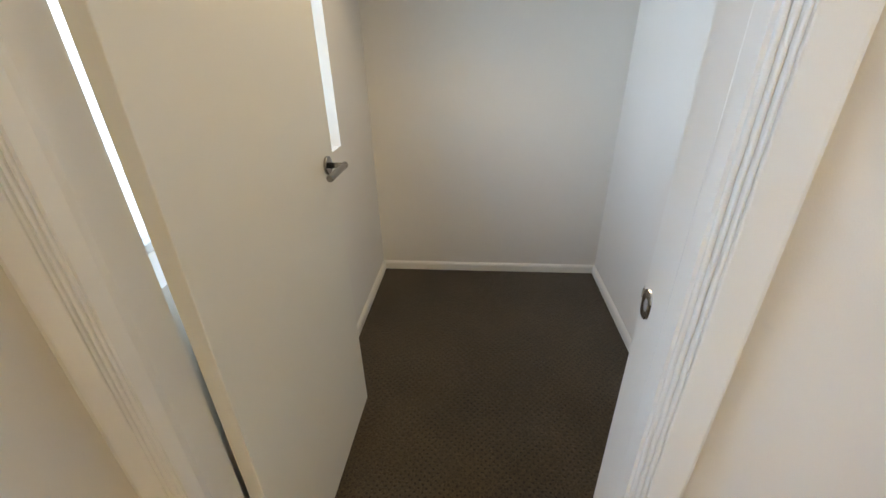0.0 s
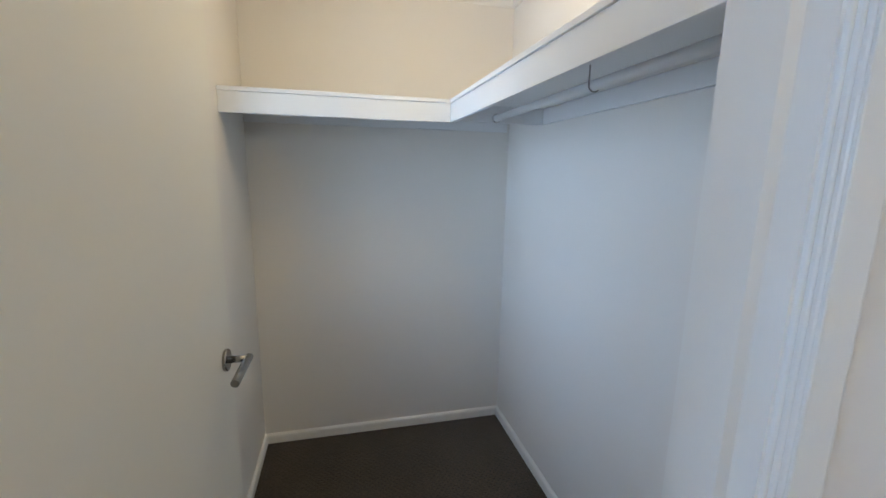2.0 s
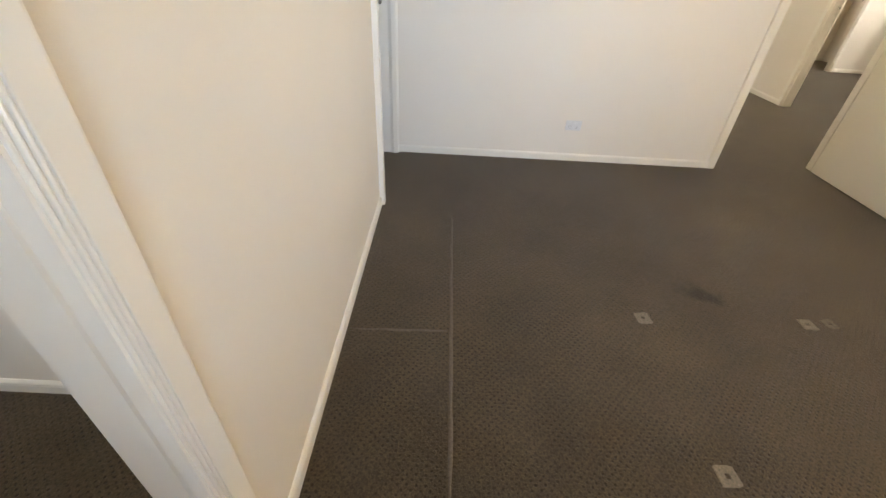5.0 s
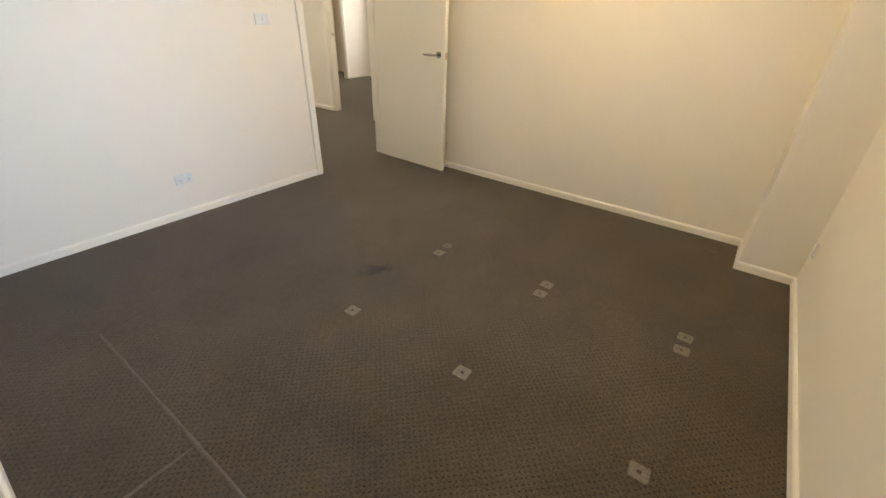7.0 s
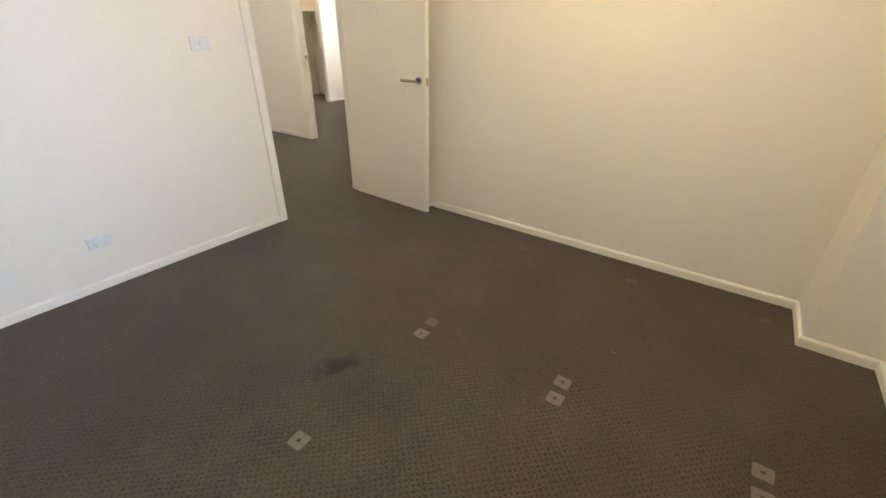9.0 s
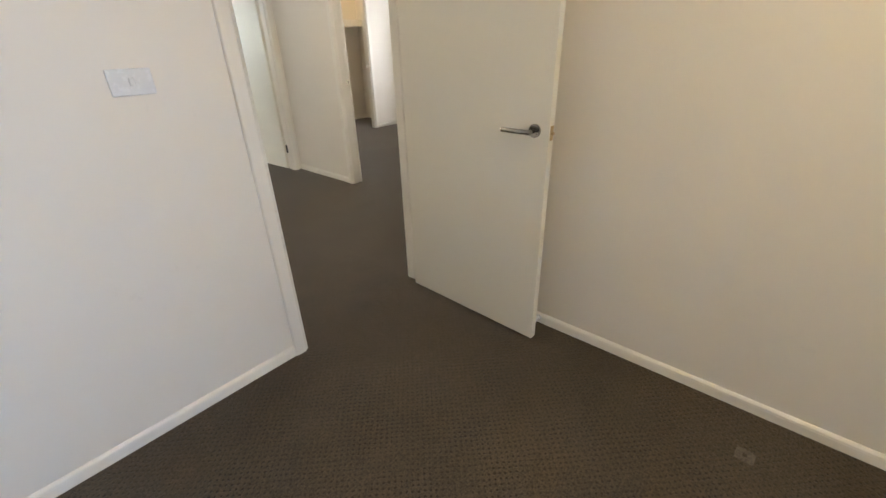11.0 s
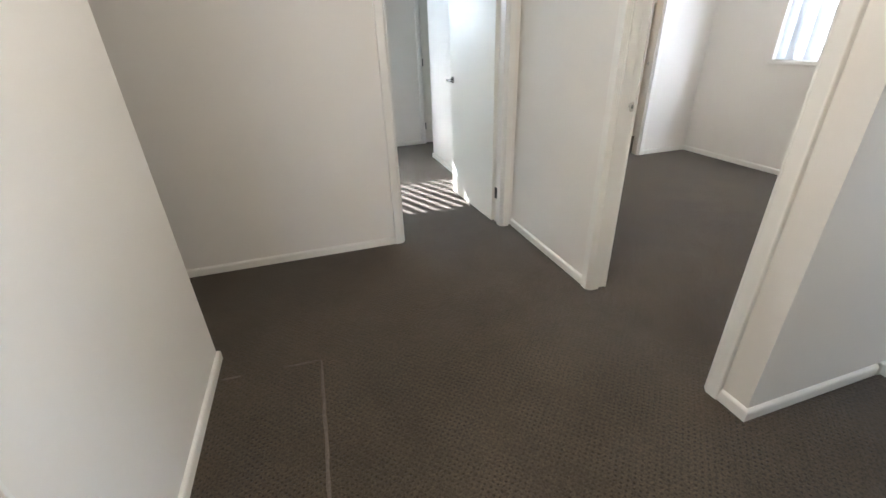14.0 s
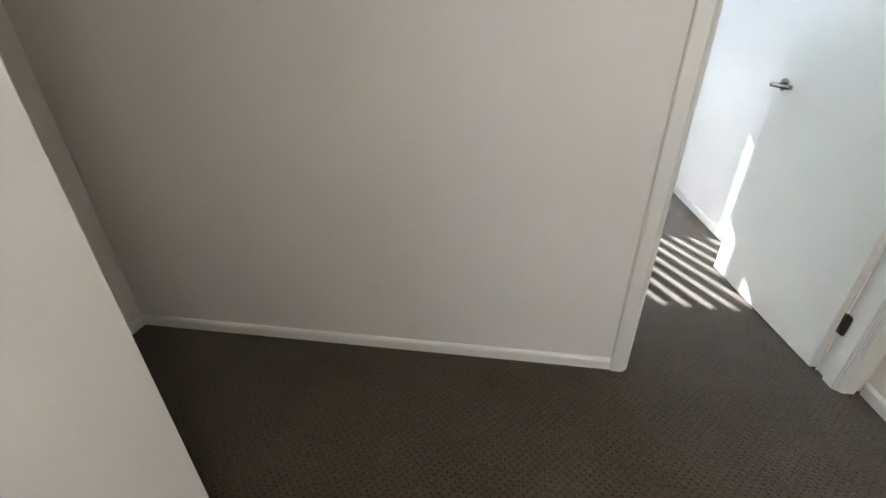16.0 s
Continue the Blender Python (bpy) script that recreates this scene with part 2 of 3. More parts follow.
def sweep(profile, p0, p1, udir, vdir, m0=0.0, m1=0.0, bm=None):
    """A moulding: the profile (u, v) drawn from p0 to p1, its ends mitred by m0 and m1 times u."""
    bm = bm or bmesh.new()
    p0, p1, udir, vdir = Vector(p0), Vector(p1), Vector(udir), Vector(vdir)
    way = (p1 - p0).normalized()
    a = [bm.verts.new(p0 + u * udir + v * vdir - way * m0 * u) for u, v in profile]
    b = [bm.verts.new(p1 + u * udir + v * vdir + way * m1 * u) for u, v in profile]
    n = len(profile)
    for i in range(n):
        bm.faces.new((a[i], a[(i + 1) % n], b[(i + 1) % n], b[i]))
    bm.faces.new(a[::-1])
    bm.faces.new(b)
    return bm


BASE_PROFILE = [(0, 0), (0.0135, 0), (0.0135, 0.035), (0.0125, 0.0362), (0.0125, 0.0375), (0.0135, 0.0388), (0.0130, 0.043),
                (0.0105, 0.047), (0.0070, 0.0505), (0.004, 0.053), (0, 0.053)]


def baseboard(p0, p1, normal, m0=0.0, m1=0.0):
    """Skirting from p0 to p1 on a wall that faces normal; m: 1 round an outer corner, -1 into an inner one."""
    ob = part("baseboard", sweep(BASE_PROFILE, (*p0, 0), (*p1, 0), (*normal, 0), (0, 0, 1), m0, m1), TRIM)
    return tagged(ob, "cream enamelled moulded timber skirting board along the carpet", "skirting board", kind="structure")


def wall(name, boxes, label="warm white painted plasterboard wall"):
    bm = bmesh.new()
    for b in boxes:
        box(bm, *b)
    return tagged(part(name, bm, WALL), label, "wall", kind="structure")


TOP = 2.385
HEAD = 2.07


# ---- shell ----
fl = bmesh.new()
for b in ((-1.98, 5.03, -1.0, 8.85), (5.03, 7.38, -1.0, 2.78), (5.03, 7.38, 3.73, 8.85)):
    box(fl, *b, -0.2, 0.0)
floor = tagged(part("floor", fl, CARPET), "dark taupe loop-pile carpet with small dotted pattern", "carpet", kind="structure")

cl = bmesh.new()
box(cl, -1.98, 7.38, -1.0, 8.85, TOP, TOP + 0.1)
tagged(part("ceiling", cl, CEIL), "plain flat cream painted plasterboard ceiling", "ceiling", kind="structure")

gr = bmesh.new()
bmesh.ops.create_grid(gr, x_segments=2, y_segments=2, size=1500)
ground = tagged(part("ground", gr, GROUND), "flat green lawn outside below the windows", "ground", kind="structure")
ground.location.z = -2.95


def pierced(axis, a0, a1, b0, b1, z0, z1, holes):
    """Boxes of a wall along axis from a0 to a1, b0 to b1 thick, with holes (h0, h1, low, high)."""
    out, at = [], a0
    for h0, h1, low, high in sorted(holes):
        out.append((at, h0, z0, z1))
        if low > z0:
            out.append((h0, h1, z0, low))
        if high < z1:
            out.append((h0, h1, high, z1))
        at = h1
    out.append((at, a1, z0, z1))
    return [(p, q, b0, b1, r, s) if axis == "x" else (b0, b1, p, q, r, s) for p, q, r, s in out if q - p > 1e-4]


wall("wall_south", pierced("x", -1.98, 3.51, -1.0, -0.82, 0, TOP, [(-1.335, -0.165, 0.92, 2.07), (0.30, 2.55, 0.915, 2.095)]))
wall("wall_closet_front", pierced("y", -0.82, 2.707, -0.1, 0.0, 0, TOP, [(-0.735, 0.02, 0, HEAD), (1.90, 2.695, 0, HEAD)]))
wall("wall_bedroom_north", pierced("x", -1.88, 3.386, 2.707, 2.807, 0, TOP, [(2.455, 3.31, 0, HEAD)]))
wall("wall_bedroom_east", [(3.386, 3.51, -0.82, 2.807, 0, TOP)])
wall("wall_nib", [(3.03, 3.386, -0.82, -0.532, 0, TOP)], "small warm white boxed-out corner pier")
wall("wall_closet_back", [(-1.98, -1.88, -0.82, 2.807, 0, TOP)])
wall("wall_closet_north", [(-1.88, -0.1, 0.505, 0.605, 0, TOP)])
wall("wall_hall_west", pierced("y", 2.807, 4.742, 2.23, 2.33, 0, TOP, [(2.965, 3.62, 0, HEAD)]))
wall("wall_recess_south", [(1.10, 2.23, 4.642, 4.742, 0, TOP)])
wall("wall_recess_west", [(1.10, 1.195, 4.742, 5.675, 0, TOP)])
wall("wall_hall_north", pierced("x", 1.10, 4.297, 5.675, 5.775, 0, TOP, [(3.41, 4.225, 0, HEAD)]))
wall("wall_hall_east", pierced("y", 3.703, 5.775, 4.297, 4.397, 0, TOP, [(3.845, 4.68, 0, HEAD)]))
wall("wall_far_east", [(4.33, 4.43, 5.775, 7.93, 0, TOP)])
wall("wall_stair_north", [(4.397, 7.28, 3.703, 3.803, -2.7, TOP)])
wall("wall_stair_south", [(3.51, 7.28, 2.707, 2.807, -2.7, TOP)])
wall("wall_east", pierced("y", 2.707, 8.85, 7.28, 7.38, -2.7, TOP, [(2.92, 3.60, 0.0, 1.6), (4.60, 6.20, 1.03, 2.1)]))
wall("wall_bedroom_two_north", pierced("x", 4.43, 7.28, 6.975, 7.075, 0, TOP, [(5.84, 6.615, 0, HEAD)]))
wall("wall_robe_two", [(5.55, 5.65, 7.075, 8.70, 0, TOP), (5.65, 7.28, 8.05, 8.15, 0, TOP)])
wall("wall_far_south", [(4.43, 5.55, 7.83, 7.93, 0, TOP)])
# the opening here is added so that fill light can come in
wall("wall_far_west", pierced("y", 5.775, 8.70, 1.0, 1.10, 0, TOP, [(6.20, 7.80, 0.90, 2.10)]))
wall("wall_north", pierced("x", 1.0, 7.28, 8.70, 8.85, 0, TOP, [(2.20, 3.56, 1.30, 2.06), (4.42, 5.20, 0, HEAD)]))


# added out of view: keeps daylight from showing under the closed far door
wall("light_block_far_door", [(4.30, 5.32, 8.853, 8.95, -0.2, TOP)], "unseen panel added to block daylight behind the far door")


# ---- stairs going down from the hall ----
for i in range(9):
    st = soft_box(5.03 + 0.245 * i, 5.03 + 0.245 * (i + 1) + 0.02, 2.807, 3.703, -0.18 * (i + 1) - 0.35, -0.18 * (i + 1), 0.012, 2)
    tagged(part("stair_step", st, CARPET), "dark taupe carpeted stair tread going down", "stair step", "steps of the staircase", "structure")
cap = sweep([(0, -0.055), (0.014, -0.055), (0.016, 0.004), (0.012, 0.016), (0.006, 0.022), (0, 0.022)], (5.035, 3.703, 0), (7.28, 3.703, 0), (0, -1, 0), (0, 0, 1))
tagged(part("trim_stair", cap, TRIM), "cream timber capping strip along the stair wall", "trim", kind="structure")
blk = soft_box(5.005, 5.05, 3.683, 3.7025, 0.0, 0.062, 0.008, 3)
tagged(part("trim_stair_block", blk, TRIM), "small rounded timber block ending the skirting", "trim", kind="structure")

# ---- skirting ----
for p0, p1, nrm, m0, m1 in (
    # closet
    ((-1.88, -0.82), (-1.88, 0.505), (1, 0), -1, -1), ((-1.88, 0.505), (-0.1, 0.505), (0, -1), -1, -1),
    ((-1.88, -0.82), (-0.1, -0.82), (0, 1), -1, -1), ((-0.1, 0.09), (-0.1, 0.505), (-1, 0), 0, -1),
    # bedroom
    ((0.0, 0.0605), (0.0, 1.8595), (1, 0), 0, 0), ((0.0, 2.707), (2.4145, 2.707), (0, -1), -1, 0),
    ((3.386, -0.532), (3.386, 2.707), (-1, 0), -1, -1), ((3.03, -0.532), (3.386, -0.532), (0, 1), 1, -1),
    ((3.03, -0.82), (3.03, -0.532), (-1, 0), -1, 1), ((0.0, -0.82), (3.03, -0.82), (0, 1), -1, -1),
    # hall
    ((2.33, 3.6225), (2.33, 4.742), (1, 0), 0, 1), ((1.195, 4.742), (2.33, 4.742), (0, 1), -1, 1), ((1.195, 4.742), (1.195, 5.675), (1, 0), -1, -1),
    ((1.195, 5.675), (3.3695, 5.675), (0, -1), -1, 0), ((4.297, 4.7205), (4.297, 5.675), (-1, 0), 0, -1),
    ((4.297, 3.703), (4.297, 3.8045), (-1, 0), 1, 0), ((4.297, 3.703), (5.005, 3.703), (0, -1), 1, 0),
    ((3.39, 2.807), (5.03, 2.807), (0, 1), 0, 0),
    # second bedroom and its robe
    ((6.6555, 6.975), (7.28, 6.975), (0, -1), 0, -1), ((7.28, 3.803), (7.28, 6.975), (-1, 0), -1, -1),
    ((4.43, 6.975), (5.7995, 6.975), (0, -1), -1, 0), ((4.397, 4.74), (4.397, 6.975), (1, 0), 0, -1), ((4.397, 3.803), (7.28, 3.803), (0, 1), -1, -1),
    ((5.65, 8.05), (7.28, 8.05), (0, -1), -1, -1), ((7.28, 7.075), (7.28, 8.05), (-1, 0), -1, -1),
    # far room
    ((4.33, 5.775), (4.33, 7.93), (-1, 0), -1, 1), ((1.10, 8.70), (4.3795, 8.70), (0, -1), -1, 0), ((1.10, 5.775), (1.10, 8.70), (1, 0), -1, -1),
):
    baseboard(p0, p1, nrm, m0, m1)

# ---- cornices ----
COVE = [(0, 0), (0.088, 0), (0.088, -0.006), (0.080, -0.012)] + [
    (0.080 - 0.068 * math.sin(a), -0.012 - 0.075 * (1 - math.cos(a))) for a in [radians(90) * k / 7 for k in range(1, 8)]] + [(0.008, -0.095), (0, -0.095)]


def cornice(rect):
    x0, x1, y0, y1 = rect
    for p, q, nrm in (((x0, y0), (x1, y0), (0, 1, 0)), ((x1, y0), (x1, y1), (-1, 0, 0)), ((x1, y1), (x0, y1), (0, -1, 0)), ((x0, y1), (x0, y0), (1, 0, 0))):
        bm = sweep(COVE, (*p, TOP), (*q, TOP), nrm, (0, 0, 1), -1, -1)
        tagged(part("trim_cornice", bm, CEIL), "cream coved plaster cornice under the ceiling", "cornice", kind="structure")


for r in ((-1.88, -0.1, -0.82, 0.505), (0.0, 3.40, -0.82, 2.707), (4.397, 7.28, 3.803, 6.975), (5.65, 7.28, 7.075, 8.05)):
    cornice(r)

# ---- door frames ----
# two beads between narrow quirks, then the flat face
ARCH = [(0, 0), (0, 0.0050), (0.0008, 0.0068), (0.0030, 0.0076), (0.0046, 0.0068), (0.0050, 0.0040), (0.0064, 0.0040), (0.0068, 0.0100), (0.0080, 0.0124), (0.0096, 0.0128),
        (0.0108, 0.0118), (0.0112, 0.0084), (0.0126, 0.0084), (0.0130, 0.0150), (0.0142, 0.0174), (0.0156, 0.0178), (0.0166, 0.0166), (0.0169, 0.0140), (0.0181, 0.0140),
        (0.0184, 0.0192), (0.0200, 0.0205), (0.060, 0.0205), (0.0645, 0.0185), (0.066, 0.0140), (0.066, 0)]


# the closets' linings stand proud of the wall, so their mouldings sit further out
DEEP_ARCH = [(0, 0)] + [(u, v * 0.62 + 0.0155) for u, v in ARCH[1:-2]] + [(0.066, 0.024), (0.066, 0)]


def strike_plate(at, along, out, parent):
    """Chrome striker: plate with round ends on the jamb, latch hole and bent lip. along: through the wall; out: off the jamb."""
    at, along, out, up = Vector(at), Vector(along), Vector(out), Vector((0, 0, 1))
    bm = bmesh.new()
    ring = []
    for k in range(28):
        a = 2 * math.pi * k / 28
        ring.append((math.copysign(abs(math.cos(a)) ** 0.7, math.cos(a)) * 0.0135, math.copysign(abs(math.sin(a)) ** 0.8, math.sin(a)) * 0.023))
    lo = [bm.verts.new(at + along * u + up * v + out * 0.0002) for u, v in ring]
    hi = [bm.verts.new(at + along * u * 0.94 + up * v * 0.97 + out * 0.0022) for u, v in ring]
    for k in range(28):
        bm.faces.new((lo[k], lo[(k + 1) % 28], hi[(k + 1) % 28], hi[k]))
    bm.faces.new(hi)
    plate = part("strike_plate", bm, CHROME, parent, "polished chrome striker plate")
    lip = bmesh.new()
    prof = [(0.014, 0.0006), (0.018, 0.0010), (0.021, 0.0002), (0.024, -0.0035), (0.0225, -0.0040), (0.0195, -0.0005), (0.017, 0.0000), (0.014, -0.0002)]
    sweep([(u, v) for u, v in prof], at - up * 0.001, at + up * 0.016, along * -1, out, bm=lip)
    part("lip", lip, CHROME, plate)
    # flat disc on the plate; the hole's shade is put into its colour
    hole = bmesh.new()
    ring2 = [(math.cos(2 * math.pi * k / 20) * 0.006, math.sin(2 * math.pi * k / 20) * 0.010) for k in range(20)]
    hv = [hole.verts.new(at + along * (u + 0.002) + up * v + out * 0.0026) for u, v in ring2]
    iv = [hole.verts.new(at + along * (u * 0.7 + 0.002) + up * v * 0.8 + out * 0.0024) for u, v in ring2]
    for k in range(20):
        hole.faces.new((hv[k], hv[(k + 1) % 20], iv[(k + 1) % 20], iv[k]))
    hole.faces.new(iv)
    part("latch_hole", hole, RECESS, plate)


def door_frame(axis, o0, o1, w0, w1, sides, stop, label, widths=(0.066, 0.066), strike=None, arch=ARCH):
    """Linings, stops and architraves of a doorway between o0 and o1 in a wall from w0 to w1."""
    def P(u, v, z):
        return (u, v, z) if axis == "x" else (v, u, z)

    def B(u0, u1, v0, v1, z0, z1):
        return soft_box(u0, u1, v0, v1, z0, z1, 0.0015, 1) if axis == "x" else soft_box(v0, v1, u0, u1, z0, z1, 0.0015, 1)
    top = HEAD - 0.02
    fr = root("door_frame", label, "door frame", "structure", at=P((o0 + o1) / 2, (w0 + w1) / 2, 0))
    keep = fr.location.copy()
    fr.location = (0, 0, 0)
    w0b, w1b = w0 - 0.001, w1 + 0.001
    part("jamb", B(o0 - 0.0195, o0, w0b, w1b, 0, top), TRIM, fr)
    part("jamb", B(o1, o1 + 0.0195, w0b, w1b, 0, top), TRIM, fr)
    part("head_jamb", B(o0 - 0.0195, o1 + 0.0195, w0b, w1b, top, top + 0.0195), TRIM, fr)
    if stop:
        s0, s1 = stop
        low_door = s0 - w0 > w1 - s1
        splay = 0.022 if arch is DEEP_ARCH else 0.010
        strip = [(s0, 0), (s1, 0), (s1, 0.011), (s0 + splay, 0.011)] if low_door else [(s0, 0), (s1, 0), (s1 - splay, 0.011), (s0, 0.011)]
        for u, d in ((o0, 1), (o1, -1)):
            part("door_stop_strip", sweep(strip, P(u, 0, 0), P(u, 0, top), P(0, 1, 0), P(d, 0, 0)), TRIM, fr)
        part("door_stop_strip", sweep(strip, P(o0 + 0.0112, 0, top), P(o1 - 0.0112, 0, top), P(0, 1, 0), (0, 0, -1)), TRIM, fr)
    for side in sides:
        v, out = (w0, -1) if side == "lo" else (w1, 1)
        vd = P(0, out, 0)
        for edge, sign, wide in ((o0 + 0.006, -1, widths[0]), (o1 - 0.006, 1, widths[1])):
            prof = [(min(u, wide), h) for u, h in arch]
            full = wide >= 0.066
            part("architrave", sweep(prof, P(edge, v, 0), P(edge, v, top - 0.006), P(sign, 0, 0), vd, 0, 1 if full else 0), TRIM, fr)
        part("architrave", sweep(arch, P(o0 + 0.006, v, top - 0.006), P(o1 - 0.006, v, top - 0.006), (0, 0, 1), vd,
                                 1 if widths[0] >= 0.066 else 0, 1 if widths[1] >= 0.066 else 0), TRIM, fr)
    if strike:
        end, sv, z, flip = strike
        u, d = (o0, 1) if end == "lo" else (o1, -1)
        strike_plate(P(u, sv, z), P(0, flip, 0), P(d, 0, 0), fr)
    return fr


FRAME = "cream enamelled timber door frame with beaded architraves"
door_frame("y", -0.715, 0.0, -0.1, 0.0, ("hi",), (-0.033, 0.0155), FRAME + " round the closet", arch=DEEP_ARCH, strike=("hi", -0.083, 1.003, 1))
door_frame("y", 1.92, 2.675, -0.1, 0.0, ("hi",), (-0.033, 0.0155), FRAME + " beside the bedroom wall", arch=DEEP_ARCH, widths=(0.066, 0.026), strike=("hi", -0.080, 1.0, 1))
door_frame("x", 2.475, 3.29, 2.707, 2.807, ("lo", "hi"), (2.746, 2.8065), FRAME + " of the bedroom", strike=("lo", 2.727, 1.0, -1))
door_frame("y", 2.985, 3.60, 2.23, 2.33, ("hi",), (2.231, 2.290), FRAME + " of the hall cupboard", widths=(0.066, 0.028))
door_frame("x", 3.43, 4.205, 5.675, 5.775, ("lo", "hi"), (5.676, 5.737), FRAME + " at the end of the hall", strike=("lo", 5.757, 1.0, 1))
door_frame("y", 3.865, 4.66, 4.297, 4.397, ("lo", "hi"), (4.298, 4.358), FRAME + " of the second bedroom", strike=("hi", 4.378, 1.0, 1))
door_frame("x", 5.86, 6.595, 6.975, 7.075, ("lo",), (6.976, 7.035), FRAME + " of the second robe", strike=("hi", 7.055, 1.0, 1))
door_frame("x", 4.44, 5.18, 8.70, 8.85, ("lo",), (8.752, 8.845), FRAME + " in the far room")


# ---- doors ----
def door_handle(parent, at, out, toward):
    """A round rose, a neck and a straight tubular lever that points toward the hinges."""
    at, out, toward = Vector(at), Vector(out), Vector(toward)
    rose = part("handle", rod(at, at + out * 0.009, 0.0265, 32, bevel=0.002), STEEL, parent, "brushed steel lever handle")
    part("neck", rod(at + out * 0.009, at + out * 0.058, 0.0085, 18), STEEL, rose)
    a, b = at + out * 0.052 - toward * 0.010, at + out * 0.052 + toward * 0.125
    part("lever", rod(a, b, 0.0095, 20, bevel=0.0015), STEEL, rose)
    k = at + out * 0.0094 - toward * 0.012 - Vector((0, 0, 0.012))
    part("grub_screw", rod(k, k + out * 0.0008, 0.0022, 10), DARK, rose)


def hinge(parent, at, along, up=0.09, jamb=None):
    at = Vector(at)
    h = part("hinge", rod(at - Vector((0, 0, up / 2)), at + Vector((0, 0, up / 2)), 0.0065, 14), DARK, parent, "dark steel butt hinge")
    along = Vector(along) * 0.020
    bm = bmesh.new()
    sweep([(-0.0012, -up / 2), (0.0012, -up / 2), (0.0012, up / 2), (-0.0012, up / 2)], at, at + along, Vector((0, 0, 1)).cross(along).normalized(), (0, 0, 1), bm=bm)
    part("leaf_plate", bm, DARK, h)
    if jamb:
        way, out = Vector(jamb[0]), Vector(jamb[1])
        half = up / 2
        prof = [(0, -half), (0.026, -half), (0.031, -half + 0.003), (0.034, -half + 0.010), (0.034, half - 0.010), (0.031, half - 0.003), (0.026, half), (0, half)]
        bm = bmesh.new()
        sweep(prof, at, at + out * 0.002, way, (0, 0, 1), bm=bm)
        part("jamb_plate", bm, DARK, h)


def door(name, hinge_xy, free_xy, back, label, high=2.035, low=0.012, handles=(1, 1), plate=True, hinges=(0.24, 1.05, 1.82), knuckle=None, jamb=None):
    """A flush door whose visible face runs from hinge_xy to free_xy; back: the way its thickness goes."""
    h, f = Vector((*hinge_xy, 0)), Vector((*free_xy, 0))
    u = (f - h).normalized()
    n = Vector((*back, 0))
    n = (n - u * n.dot(u)).normalized()
    w, t = (f - h).length, 0.035
    bm = soft_box(0, w, 0, t, low, high, 0.0018, 2)
    m = Matrix((( u.x, n.x, 0, h.x), (u.y, n.y, 0, h.y), (0, 0, 1, 0), (0, 0, 0, 1)))
    bmesh.ops.transform(bm, matrix=m, verts=bm.verts)
    ob = tagged(part(name, bm, LEAF), label, "door", kind="structure")
    if handles[0]:
        door_handle(ob, h + u * (w - 0.062) + Vector((0, 0, 1.006)), -n, -u)
    if handles[1]:
        door_handle(ob, h + u * (w - 0.062) + n * t + Vector((0, 0, 1.006)), n, -u)
    if plate:
        e = bmesh.new()
        c = h + u * (w + 0.0002) + n * t / 2 + Vector((0, 0, 1.0))
        sweep([(-0.011, -0.028), (0.011, -0.028), (0.011, 0.028), (-0.011, 0.028)], c, c + u * 0.0014, n, (0, 0, 1), bm=e)
        pl = part("latch_plate", e, BRASS, ob, "worn brass latch plate")
        part("latch_bolt", rod(c, c + u * 0.010, 0.007, 12), BRASS, pl)
    kn = Vector((*knuckle, 0)) if knuckle else h + n * t - u * 0.004
    for z in hinges:
        hinge(ob, kn + Vector((0, 0, z)), u, jamb=jamb)
    return ob


door("door_1", (-0.104, -0.673), (-0.796, -0.666), (0, -1), "plain cream flush closet door standing open inside the closet", hinges=(0.22, 1.84), knuckle=(-0.106, -0.722))
door("door_2", (3.240, 2.704), (3.216, 1.886), (1, 0), "plain cream flush bedroom door, open against the wall", knuckle=(3.284, 2.706))
door("door_3", (2.326, 3.597), (2.326, 2.988), (-1, 0), "plain cream flush hall cupboard door, closed", handles=(1, 0), plate=False, hinges=(0.24, 1.82), knuckle=(2.334, 3.599))
door("door_4", (4.172, 5.778), (4.125, 6.585), (1, 0), "plain cream flush door open into the far room", hinges=(0.24, 1.82), knuckle=(4.203, 5.780), jamb=((0, -1, 0), (-1, 0, 0)))
door("door_5", (4.443, 8.715), (5.177, 8.715), (0, 1), "plain cream flush door, closed in the far wall", handles=(1, 0), plate=False, knuckle=(4.442, 8.712))

# door stop behind the bedroom door
stop = root("door_stop", "white plastic buffer door stop screwed to the skirting", "door stop")
part("post", rod((3.372, 1.93, 0.035), (3.300, 1.93, 0.035), 0.009, 16), PLASTIC, stop)
part("flange", rod((3.372, 1.93, 0.035), (3.365, 1.93, 0.035), 0.017, 20, bevel=0.002), PLASTIC, stop)
part("buffer", rod((3.302, 1.93, 0.035), (3.276, 1.93, 0.035), 0.014, 18, bevel=0.004), PLASTIC, stop)


